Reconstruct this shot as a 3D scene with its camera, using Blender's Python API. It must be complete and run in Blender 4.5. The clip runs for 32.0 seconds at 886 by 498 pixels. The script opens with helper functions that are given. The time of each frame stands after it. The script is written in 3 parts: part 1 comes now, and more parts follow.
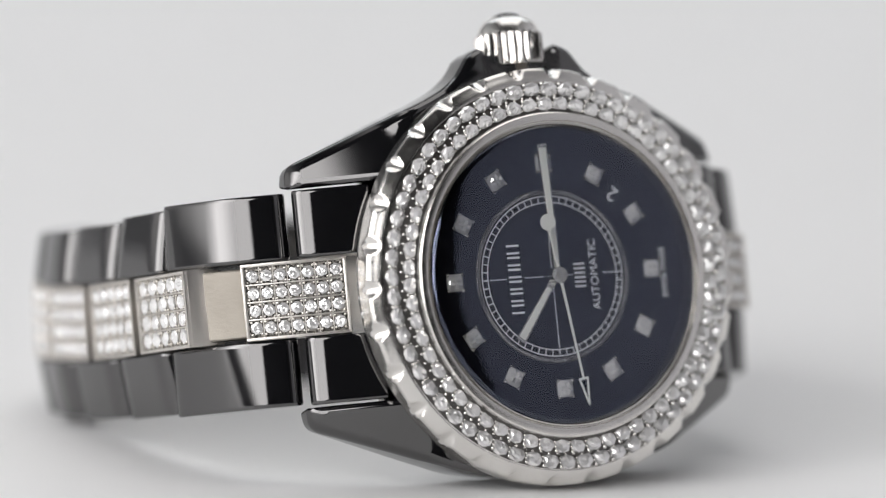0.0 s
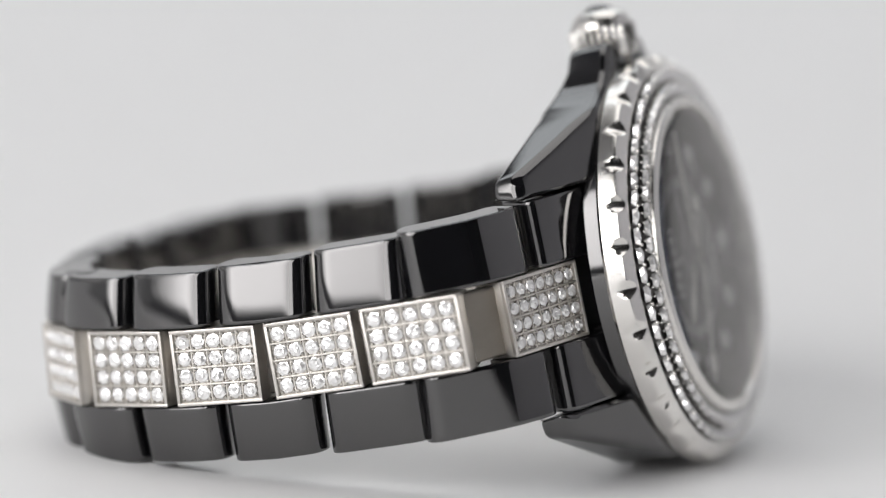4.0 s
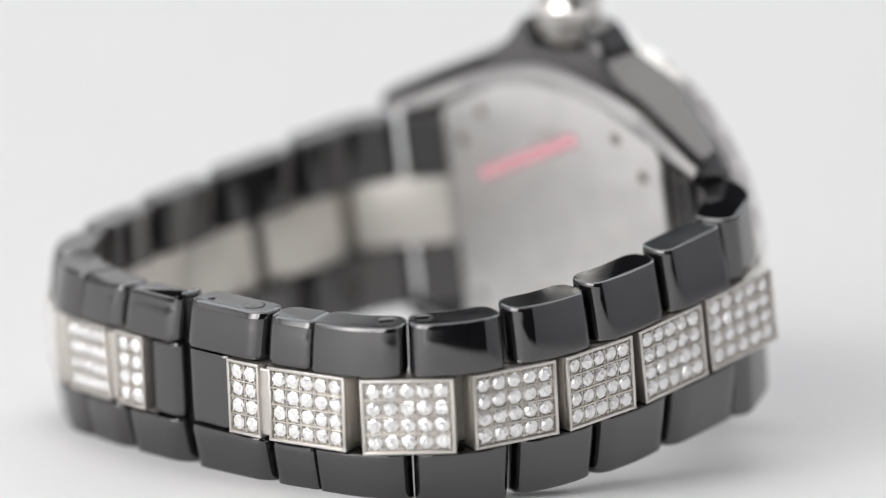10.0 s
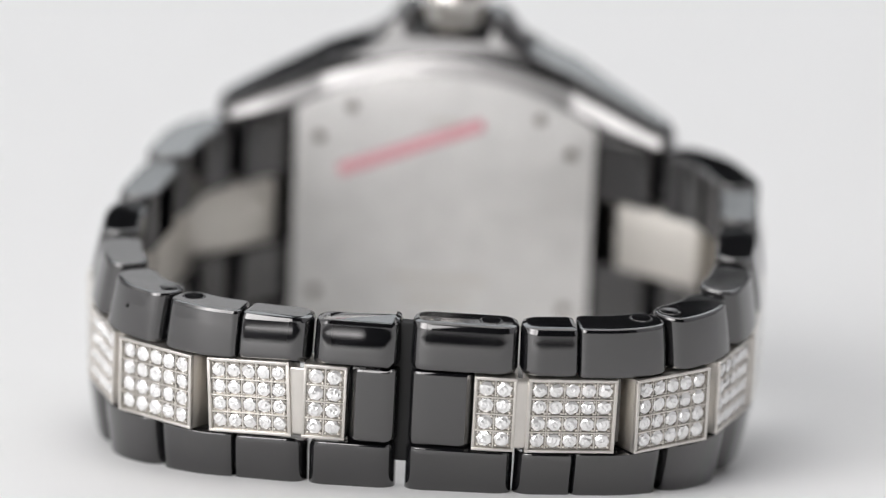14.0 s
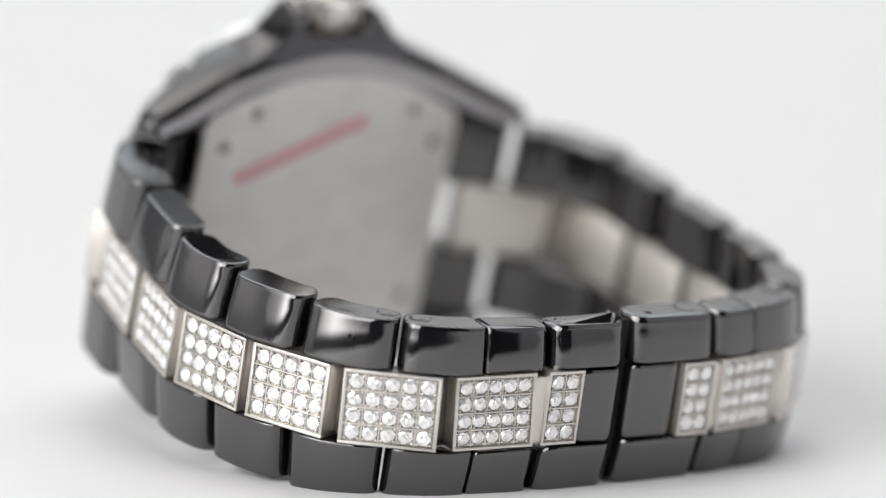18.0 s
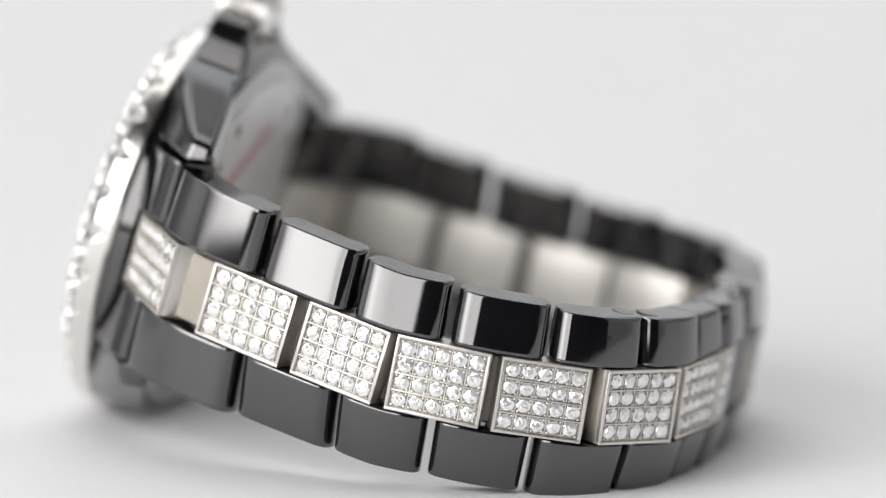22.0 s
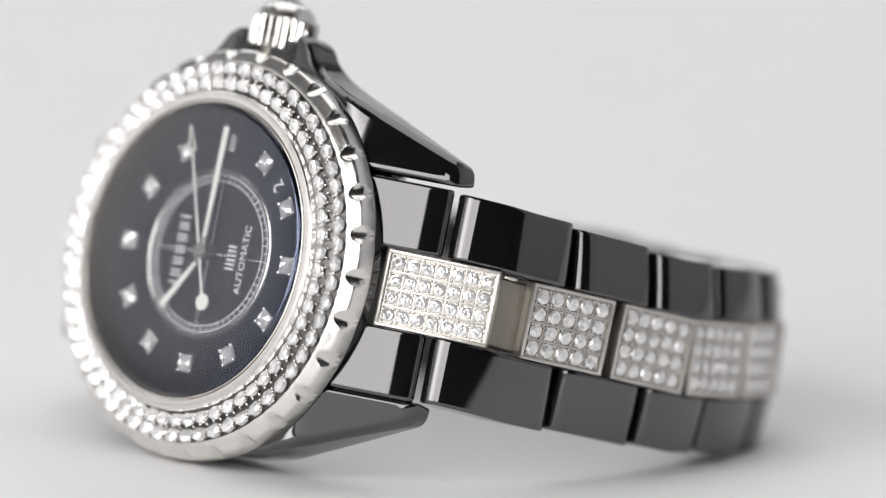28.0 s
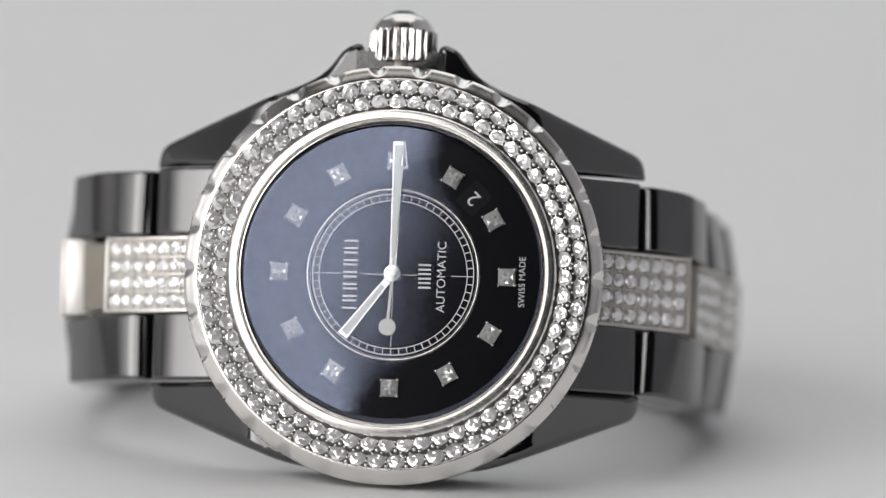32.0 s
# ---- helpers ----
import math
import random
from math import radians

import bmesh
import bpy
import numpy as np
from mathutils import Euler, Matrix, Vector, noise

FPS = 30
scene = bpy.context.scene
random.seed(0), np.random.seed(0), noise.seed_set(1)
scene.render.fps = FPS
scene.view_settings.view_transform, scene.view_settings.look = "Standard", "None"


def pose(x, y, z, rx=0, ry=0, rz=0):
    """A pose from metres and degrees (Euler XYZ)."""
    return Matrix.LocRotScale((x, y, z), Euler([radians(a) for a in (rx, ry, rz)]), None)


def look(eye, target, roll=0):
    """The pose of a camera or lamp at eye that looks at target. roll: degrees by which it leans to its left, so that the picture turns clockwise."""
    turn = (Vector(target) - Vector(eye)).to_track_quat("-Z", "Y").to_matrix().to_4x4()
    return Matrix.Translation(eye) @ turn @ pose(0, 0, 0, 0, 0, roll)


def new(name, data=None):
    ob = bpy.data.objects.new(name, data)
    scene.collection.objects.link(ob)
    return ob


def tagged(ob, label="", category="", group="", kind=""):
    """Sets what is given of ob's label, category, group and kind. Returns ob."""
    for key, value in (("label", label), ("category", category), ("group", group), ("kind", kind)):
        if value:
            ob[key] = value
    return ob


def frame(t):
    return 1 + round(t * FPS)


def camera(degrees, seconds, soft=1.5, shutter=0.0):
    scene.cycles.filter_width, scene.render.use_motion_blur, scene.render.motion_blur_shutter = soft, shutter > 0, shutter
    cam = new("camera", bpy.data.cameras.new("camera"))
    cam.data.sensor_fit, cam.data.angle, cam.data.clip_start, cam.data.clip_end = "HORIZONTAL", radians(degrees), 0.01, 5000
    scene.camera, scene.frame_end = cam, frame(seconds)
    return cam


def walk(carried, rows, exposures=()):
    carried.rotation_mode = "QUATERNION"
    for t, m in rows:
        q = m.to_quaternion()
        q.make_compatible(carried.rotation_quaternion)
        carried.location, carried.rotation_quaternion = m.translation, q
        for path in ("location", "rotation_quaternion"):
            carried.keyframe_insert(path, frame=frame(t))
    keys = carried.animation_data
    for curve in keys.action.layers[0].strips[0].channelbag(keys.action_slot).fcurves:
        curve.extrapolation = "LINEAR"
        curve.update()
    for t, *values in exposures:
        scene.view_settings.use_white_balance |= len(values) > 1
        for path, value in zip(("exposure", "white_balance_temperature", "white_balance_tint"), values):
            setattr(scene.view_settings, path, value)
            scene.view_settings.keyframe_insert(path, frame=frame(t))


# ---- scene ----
cam = camera(7.84, 32.0, soft=1.25)
DROP = -0.00235
cam.data.dof.use_dof = True
cam.data.dof.focus_distance = 0.586
cam.data.dof.aperture_fstop = 11.0
EYE = Vector((0.0, -0.60634, 0.11708 + DROP))
HEADING, DOWN, LEAN = radians(0.2246), radians(8.9694), 2.3794
AHEAD = Vector((math.sin(HEADING) * math.cos(DOWN), math.cos(HEADING) * math.cos(DOWN), -math.sin(DOWN)))
walk(cam, [(0.0, look(EYE, EYE + AHEAD, LEAN)), (32.0, look(EYE, EYE + AHEAD, LEAN))],
     exposures=[(0.0, -0.14), (3.0, -0.15), (6.0, -0.20), (7.5, -0.11), (9.0, 0.02), (13.0, 0.11), (14.0, 0.03), (17.0, 0.16), (20.0, 0.16), (22.0, 0.06), (24.0, 0.0), (28.0, -0.06), (30.0, -0.15), (31.0, -0.28), (32.0, -0.46)])

# ---- light ----
world = bpy.data.worlds.new("studio_world")
scene.world = world
world.use_nodes = True
world.node_tree.nodes["Background"].inputs[0].default_value = (0.30, 0.31, 0.33, 1)
world.node_tree.nodes["Background"].inputs[1].default_value = 0.05


def softbox(name, eye, target, wide, high, watts, colour, edge=0.14, glow_across=()):
    lamp = bpy.data.lights.new(name, "AREA")
    lamp.shape, lamp.size, lamp.size_y, lamp.energy, lamp.color = "RECTANGLE", wide, high, watts, colour
    lamp.use_nodes = True
    tree = lamp.node_tree
    glow = tree.nodes["Emission"]
    place = tree.nodes.new("ShaderNodeNewGeometry")
    split = tree.nodes.new("ShaderNodeSeparateXYZ")
    tree.links.new(place.outputs["Parametric"], split.inputs[0])
    across = None
    for axis in (0, 1):
        fall = tree.nodes.new("ShaderNodeMapRange")
        fall.interpolation_type = "SMOOTHSTEP"
        fold = tree.nodes.new("ShaderNodeMath")
        fold.operation = "PINGPONG"
        fold.inputs[1].default_value = 0.5
        tree.links.new(split.outputs[axis], fold.inputs[0])
        fall.inputs["From Max"].default_value, fall.inputs["To Min"].default_value = edge, 0.03
        tree.links.new(fold.outputs[0], fall.inputs["Value"])
        if axis == 0 and glow_across:
            hot = tree.nodes.new("ShaderNodeValToRGB")
            stops = hot.color_ramp.elements
            while len(stops) < len(glow_across):
                stops.new(0.5)
            for stop, (u, level) in zip(stops, glow_across):
                stop.position, stop.color = u, (level, level, level, 1)
            tree.links.new(split.outputs[0], hot.inputs[0])
            fall = hot
        if across:
            both = tree.nodes.new("ShaderNodeMath")
            both.operation = "MULTIPLY"
            tree.links.new(across.outputs[0], both.inputs[0])
            tree.links.new(fall.outputs[0], both.inputs[1])
            across = both
        else:
            across = fall
    tree.links.new(across.outputs[0], glow.inputs["Strength"])
    ob = new(name, lamp)
    ob.matrix_world = look(eye, target)
    return ob


softbox("softbox_key", (-0.60, -0.69, 0.40), (0, 0, 0.02), 1.26, 0.76, 20.0, (1.0, 0.985, 0.985), 0.06,
        ((0.0, 0.08), (0.1, 0.16), (0.25, 0.5), (0.4, 1.0), (0.52, 0.88), (0.68, 0.58), (0.84, 0.6), (0.975, 0.6), (0.995, 0.02)))
softbox("softbox_back", (-0.05, 0.84, 0.88), (0, 0, 0.02), 1.7, 0.5, 4.6, (0.92, 0.965, 1.0))
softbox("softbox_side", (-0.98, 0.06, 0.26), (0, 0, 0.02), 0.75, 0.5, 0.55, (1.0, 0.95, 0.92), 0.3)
softbox("softbox_top", (0.0, 0.25, 1.25), (0, 0, 0.02), 1.3, 1.1, 7.2, (1.0, 0.98, 0.97))


# ---- materials ----
def shader(name, colour, rough=0.5, metal=0.0, ior=1.5, spec=0.5):
    m = bpy.data.materials.new(name)
    m.use_nodes = True
    b = m.node_tree.nodes["Principled BSDF"]
    b.inputs["Base Color"].default_value = (*colour, 1)
    b.inputs["Roughness"].default_value = rough
    b.inputs["Metallic"].default_value = metal
    b.inputs["IOR"].default_value = ior
    b.inputs["Specular IOR Level"].default_value = spec
    return m


def node(m, kind, **sets):
    n = m.node_tree.nodes.new(kind)
    for key, value in sets.items():
        n.inputs[key.replace("_", " ")].default_value = value
    return n


def textured(m, scale, spread, stretch=(1, 1, 1), bump=0.0, rough=None, detail=6.0):
    """Two scales of noise on the colour, with relief and an uneven gloss."""
    tree = m.node_tree
    b = tree.nodes["Principled BSDF"]
    base = list(b.inputs["Base Color"].default_value)
    coord = tree.nodes.new("ShaderNodeTexCoord")
    mapping = tree.nodes.new("ShaderNodeMapping")
    mapping.inputs["Scale"].default_value = stretch
    tree.links.new(coord.outputs["Object"], mapping.inputs["Vector"])
    fine = node(m, "ShaderNodeTexNoise", Scale=scale, Detail=detail, Roughness=0.6)
    wide = node(m, "ShaderNodeTexNoise", Scale=scale * 0.13, Detail=3.0)
    tree.links.new(mapping.outputs[0], fine.inputs["Vector"])
    tree.links.new(coord.outputs["Object"], wide.inputs["Vector"])
    both = tree.nodes.new("ShaderNodeMath")
    both.operation = "ADD"
    tree.links.new(fine.outputs["Fac"], both.inputs[0])
    tree.links.new(wide.outputs["Fac"], both.inputs[1])
    ramp = tree.nodes.new("ShaderNodeMapRange")
    ramp.inputs["From Min"].default_value, ramp.inputs["From Max"].default_value = 0.6, 1.4
    ramp.inputs["To Min"].default_value, ramp.inputs["To Max"].default_value = 1 - spread, 1 + spread
    tree.links.new(both.outputs[0], ramp.inputs["Value"])
    mul = tree.nodes.new("ShaderNodeVectorMath")
    mul.operation = "SCALE"
    mul.inputs[0].default_value = base[:3]
    tree.links.new(ramp.outputs[0], mul.inputs["Scale"])
    tree.links.new(mul.outputs[0], b.inputs["Base Color"])
    if rough:
        gloss = tree.nodes.new("ShaderNodeMapRange")
        gloss.inputs["From Min"].default_value, gloss.inputs["From Max"].default_value = 0.3, 0.7
        gloss.inputs["To Min"].default_value, gloss.inputs["To Max"].default_value = rough
        tree.links.new(fine.outputs["Fac"], gloss.inputs["Value"])
        tree.links.new(gloss.outputs[0], b.inputs["Roughness"])
    if bump:
        relief = node(m, "ShaderNodeBump", Strength=bump, Distance=0.0001)
        tree.links.new(fine.outputs["Fac"], relief.inputs["Height"])
        tree.links.new(relief.outputs[0], b.inputs["Normal"])
    return m


CERAMIC = textured(shader("black_ceramic", (0.006, 0.006, 0.007), 0.05, ior=2.1), 300, 0.2, rough=(0.03, 0.07))
CERAMIC.node_tree.nodes["Principled BSDF"].inputs["Specular Tint"].default_value = (1.0, 0.985, 0.98, 1)
STEEL = textured(shader("polished_steel", (0.82, 0.80, 0.77), 0.12, 1.0), 900, 0.05, rough=(0.08, 0.16))
BRUSHED = textured(shader("brushed_steel", (0.31, 0.285, 0.25), 0.32, 1.0), 2500, 0.12, (0.06, 1, 1), 0.25, (0.38, 0.55))
LINKSTEEL = textured(shader("satin_link_steel", (0.70, 0.67, 0.63), 0.4, 1.0), 2200, 0.08, (1, 1, 0.15), 0.1, (0.34, 0.46))
# joint steel with the shade between close plates put into its colour
GAPSTEEL = textured(shader("shaded_gap_steel", (0.16, 0.15, 0.14), 0.4, 1.0), 900, 0.1)
# white gold coloured far darker, for the shade in gaps between stones
SHADEDSEAT = textured(shader("shaded_gold_seat", (0.12, 0.115, 0.11), 0.4, 1.0), 900, 0.2, rough=(0.3, 0.5))
# matte black standing for shade in gaps; also colours the chip
GAPBLACK = shader("gap_shade_and_chip_black", (0.004, 0.004, 0.004), 0.7)
SETTING = textured(shader("setting_metal", (0.36, 0.34, 0.31), 0.3, 1.0), 2500, 0.12, rough=(0.18, 0.35))
BACKPLATE = textured(shader("satin_steel_back", (0.90, 0.89, 0.875), 0.3, 1.0), 2500, 0.08, (0.04, 1, 1), 0.8, (0.46, 0.58))
INNER = textured(shader("satin_inner_steel", (0.82, 0.79, 0.74), 0.45, 1.0), 1800, 0.06, (1, 1, 0.15), 0.1, (0.42, 0.55))
RIMSTEEL = textured(shader("polished_rim_steel", (0.50, 0.49, 0.485), 0.35, 1.0), 1800, 0.06, rough=(0.3, 0.42))
DIAL = textured(shader("black_dial", (0.005, 0.005, 0.007), 0.12, spec=0.12), 800, 0.2)
INK = shader("white_print", (0.88, 0.88, 0.88), 0.6)
LUME = textured(shader("pale_lume", (0.80, 0.81, 0.76), 0.5), 3000, 0.04)
HANDMETAL = shader("bright_hand_metal", (0.88, 0.87, 0.83), 0.22, 1.0)
RED = textured(shader("red_film", (0.70, 0.36, 0.40), 0.3), 1500, 0.1)
PAPER = textured(shader("white_paper", (0.86, 0.86, 0.86), 0.6, spec=0.2), 60, 0.015)
WALL = textured(shader("dark_wall_paint", (0.035, 0.035, 0.036), 0.8), 20, 0.08)
MIDGREY = textured(shader("light_grey_wall_paint", (0.58, 0.575, 0.60), 0.8), 20, 0.05)
PALE = textured(shader("pale_wall_paint", (0.84, 0.84, 0.85), 0.8), 20, 0.03)
DIAMOND = shader("diamond", (0.89, 0.885, 0.88), 0.03, 0.5, 2.42)
BEZEL = textured(shader("satin_bezel_steel", (0.80, 0.78, 0.75), 0.2, 1.0), 900, 0.05, rough=(0.16, 0.27))


def glass():
    m = bpy.data.materials.new("coated_sapphire")
    m.use_nodes = True
    tree = m.node_tree
    tree.nodes.clear()
    out = tree.nodes.new("ShaderNodeOutputMaterial")
    mix = tree.nodes.new("ShaderNodeMixShader")
    fres = tree.nodes.new("ShaderNodeFresnel")
    fres.inputs["IOR"].default_value = 1.95
    clear = tree.nodes.new("ShaderNodeBsdfTransparent")
    clear.inputs["Color"].default_value = (0.97, 0.98, 0.98, 1)
    gloss = tree.nodes.new("ShaderNodeBsdfGlossy")
    tint = tree.nodes.new("ShaderNodeMixRGB")
    tint.inputs[1].default_value, tint.inputs[2].default_value = (0.64, 0.72, 1.0, 1), (1.0, 0.97, 0.95, 1)
    steep = tree.nodes.new("ShaderNodeMapRange")
    steep.inputs["From Min"].default_value, steep.inputs["From Max"].default_value = 0.106, 0.125
    tree.links.new(fres.outputs[0], steep.inputs["Value"])
    tree.links.new(steep.outputs[0], tint.inputs[0])
    tree.links.new(tint.outputs[0], gloss.inputs["Color"])
    gloss.inputs["Roughness"].default_value = 0.0
    tree.links.new(fres.outputs[0], mix.inputs[0])
    tree.links.new(clear.outputs[0], mix.inputs[1])
    tree.links.new(gloss.outputs[0], mix.inputs[2])
    tree.links.new(mix.outputs[0], out.inputs[0])
    return m


SAPPHIRE = glass()

# ---- building helpers (watch geometry is in millimetres) ----
MM = 0.001


def finish(bm, smooth=0.0):
    bmesh.ops.recalc_face_normals(bm, faces=bm.faces)
    bm.normal_update()
    for f in bm.faces:
        f.smooth = smooth > 0
    if smooth:
        for e in bm.edges:
            if len(e.link_faces) == 2 and e.calc_face_angle(0) > smooth:
                e.smooth = False


def mesh_of(name, bm, material, smooth=0.0, scale=MM):
    finish(bm, smooth)
    bmesh.ops.scale(bm, vec=(scale, scale, scale), verts=bm.verts)
    me = bpy.data.meshes.new(name)
    bm.to_mesh(me)
    bm.free()
    me.materials.append(material)
    return me


def part(name, bm, material, parent, label="", smooth=0.5, at=None):
    me = bm if isinstance(bm, bpy.types.Mesh) else mesh_of(name, bm, material, smooth)
    ob = new(name, me)
    ob.parent = parent
    if at is not None:
        ob.matrix_basis = at
    return tagged(ob, label)


def metric(m):
    """A pose in millimetres as one in metres."""
    m = m.copy()
    m.translation = m.translation * MM
    return m


def box(bm, x0, x1, y0, y1, z0, z1, bevel=0.0):
    made = bmesh.ops.create_cube(bm, size=1.0)["verts"]
    for v in made:
        v.co = Vector((x0 + (v.co.x + 0.5) * (x1 - x0), y0 + (v.co.y + 0.5) * (y1 - y0), z0 + (v.co.z + 0.5) * (z1 - z0)))
    if bevel:
        edges = list({e for v in made for e in v.link_edges})
        bmesh.ops.bevel(bm, geom=edges, offset=bevel, segments=2, affect="EDGES", profile=0.5)


def lathe(bm, profile, steps=96, change=None):
    """Turns (radius, y) about the y axis. change(angle, i, r, y) may alter a ring."""
    rings = []
    for i, (r, y) in enumerate(profile):
        ring = []
        for k in range(steps):
            a = 2 * math.pi * k / steps
            rr, yy = change(a, i, r, y) if change else (r, y)
            ring.append(bm.verts.new((-rr * math.cos(a), yy, rr * math.sin(a))))
        rings.append(ring)
    for a, b in zip(rings, rings[1:]):
        for k in range(steps):
            bm.faces.new((a[k], a[(k + 1) % steps], b[(k + 1) % steps], b[k]))
    return rings


def rounded(points, radius, steps=5):
    """A closed polygon in the plane with its corners rounded. radius: one, or one a corner."""
    out = []
    n = len(points)
    for i in range(n):
        r = radius[i] if isinstance(radius, (list, tuple)) else radius
        p, a, b = Vector(points[i]), Vector(points[i - 1]), Vector(points[(i + 1) % n])
        ra = min(r, (a - p).length * 0.49, (b - p).length * 0.49)
        ra = max(ra, 0.004)
        s, e = p + (a - p).normalized() * ra, p + (b - p).normalized() * ra
        for k in range(steps + 1):
            t = k / steps
            out.append(s * (1 - t) ** 2 + p * 2 * t * (1 - t) + e * t * t)
    return out


def offset(poly, d):
    """The polygon moved inwards by d (counter-clockwise order)."""
    area = sum(poly[i - 1].x * poly[i].y - poly[i].x * poly[i - 1].y for i in range(len(poly)))
    sign = 1 if area > 0 else -1
    out = []
    for i in range(len(poly)):
        a, b = poly[i - 1], poly[(i + 1) % len(poly)]
        t = (b - a).normalized()
        out.append(poly[i] + Vector((-t.y, t.x)) * d * sign)
    return out


def cap(bm, poly, height, cuts):
    """Closes a plane polygon by a sheet bent to y = height(x, z), cut at the given x."""
    sheet = bmesh.new()
    sheet.faces.new([sheet.verts.new((p.x, 0, p.y)) for p in poly])
    for x in cuts:
        bmesh.ops.bisect_plane(sheet, geom=sheet.verts[:] + sheet.edges[:] + sheet.faces[:], plane_co=(x, 0, 0), plane_no=(1, 0, 0))
    for z in [s * (10.2 + 0.45 * k) for k in range(18) for s in (-1, 1)]:
        bmesh.ops.bisect_plane(sheet, geom=sheet.verts[:] + sheet.edges[:] + sheet.faces[:], plane_co=(0, 0, z), plane_no=(0, 0, 1))
    bmesh.ops.triangulate(sheet, faces=sheet.faces[:])
    for v in sheet.verts:
        v.co.y = height(v.co.x, v.co.z)
    me = bpy.data.meshes.new("sheet")
    sheet.to_mesh(me)
    sheet.free()
    bm.from_mesh(me)
    bpy.data.meshes.remove(me)


def loft(bm, rings, close=True):
    """Closed rings of points joined in order, capped at both ends."""
    made = [[bm.verts.new(p) for p in ring] for ring in rings]
    n = len(made[0])
    for a, b in zip(made, made[1:]):
        for k in range(n):
            bm.faces.new((a[k], a[(k + 1) % n], b[(k + 1) % n], b[k]))
    if close:
        bm.faces.new(made[0])
        bm.faces.new(made[-1])


# ---- the studio ----
def slab(name, x0, x1, y0, y1, z0, z1, material, label, category):
    bm = bmesh.new()
    box(bm, x0, x1, y0, y1, z0, z1)
    ob = new(name, mesh_of(name, bm, material, 0, 1.0))
    return tagged(ob, label, category, kind="structure")


def studio():
    slab("floor", -2.2, 2.2, -2.4, 2.0, -0.86, -0.80, WALL, "plain dark grey studio floor under the table", "floor")
    slab("wall_north", -2.2, 2.2, 2.0, 2.1, -0.80, 2.0, WALL, "plain dark studio wall behind the paper", "wall")
    slab("wall_south", -2.2, 2.2, -2.5, -2.4, -0.80, 2.0, WALL, "plain dark studio wall behind the camera", "wall")
    # unseen pale wall, added close by to brighten the crystal's reflection
    slab("fill_wall_west", -1.22, -1.12, -2.4, 2.0, -0.80, 2.0, PALE, "unseen pale wall beside the softbox, added to lighten reflections", "wall")
    # unseen east walls, added to shape what dial and links reflect
    slab("fill_wall_east", 0.85, 0.95, -0.72, 2.0, -0.80, 2.0, MIDGREY, "unseen light grey side wall, added to lighten reflections", "wall")
    slab("added_return_east", 0.95, 1.6, -0.72, -0.64, -0.80, 2.0, WALL, "unseen dark return, added to end the light grey wall", "wall")
    slab("added_recess_east", 1.6, 1.7, -2.4, -0.72, -0.80, 2.0, WALL, "unseen dark wall, added to keep reflections black", "wall")
    slab("ceiling", -2.3, 2.3, -2.5, 2.1, 2.0, 2.1, WALL, "plain dark studio ceiling", "ceiling")
    # one sheet of white paper: table top, sweep and backdrop
    profile = [(-0.55, 0.0), (-0.2, 0.0), (0.09, 0.0), (0.42, 0.0)]
    r = 0.42
    for k in range(1, 17):
        a = radians(75) * k / 16
        profile.append((0.42 + r * math.sin(a), r * (1 - math.cos(a))))
    y, z = profile[-1]
    profile.append((y + 0.18 * math.cos(radians(75)), z + 0.18 * math.sin(radians(75))))
    bm = bmesh.new()
    xs = [-0.75 + 1.5 * i / 12 for i in range(13)]
    grid = [[bm.verts.new((x, py, pz)) for x in xs] for py, pz in profile]
    faces = []
    for a, b in zip(grid, grid[1:]):
        for i in range(12):
            faces.append(bm.faces.new((a[i], a[i + 1], b[i + 1], b[i])))
    ob = new("backdrop", mesh_of("backdrop", bm, PAPER, 0.6, 1.0))
    mod = ob.modifiers.new("thickness", "SOLIDIFY")
    mod.thickness, mod.offset = 0.0015, -1.0
    tagged(ob, "seamless sheet of white paper sweeping up behind the watch", "backdrop", kind="structure")


studio()

# ---- the watch: x to six o'clock, y from the dial to its back, z to three o'clock ----
watch = tagged(new("wristwatch"), "black ceramic wristwatch with diamond-set bezel and bracelet lying on its side", "watch")
LIE = Matrix(((0.87403, -0.46597, -0.13767, 0), (0.48537, 0.85035, 0.2033, 0), (0.02233, -0.24451, 0.96939, 0), (0, 0, 0, 1)))
LIE = LIE.to_quaternion().normalized().to_matrix().to_4x4()
LIE.translation = Vector((12.37, -23.79, 23.05)) * MM + Vector((0, 0, DROP))


def w(m=Matrix.Identity(4)):
    """A pose on the watch, in millimetres, as one in the watch's space."""
    return LIE @ metric(m)


def brilliant(radius, seed):
    """A small round brilliant, facing -y: rings of twisted facets round a small table."""
    bm = bmesh.new()
    rng = random.Random(seed)
    n = 7
    rings = []
    for k, (r, depth, loose) in enumerate(((0.3, -0.24, 0.07), (0.56, -0.22, 0.085), (0.8, -0.15, 0.06), (1.0, -0.04, 0.03), (0.86, 0.5, 0.0))):
        rings.append([])
        for q in range(n):
            a = 2 * math.pi * (q + 0.5 * k + rng.uniform(-0.1, 0.1)) / n
            rings[-1].append(bm.verts.new((r * radius * math.cos(a), (depth + rng.uniform(-loose, loose)) * radius, r * radius * math.sin(a))))
    c = bm.verts.new((rng.uniform(-0.06, 0.06) * radius, -0.24 * radius, rng.uniform(-0.06, 0.06) * radius))
    for q in range(n):
        bm.faces.new((c, rings[0][q - 1], rings[0][q]))
        for a, b in zip(rings, rings[1:]):
            bm.faces.new((a[q - 1], b[q - 1], a[q]))
            bm.faces.new((a[q], b[q - 1], b[q]))
    return mesh_of("diamond", bm, DIAMOND)


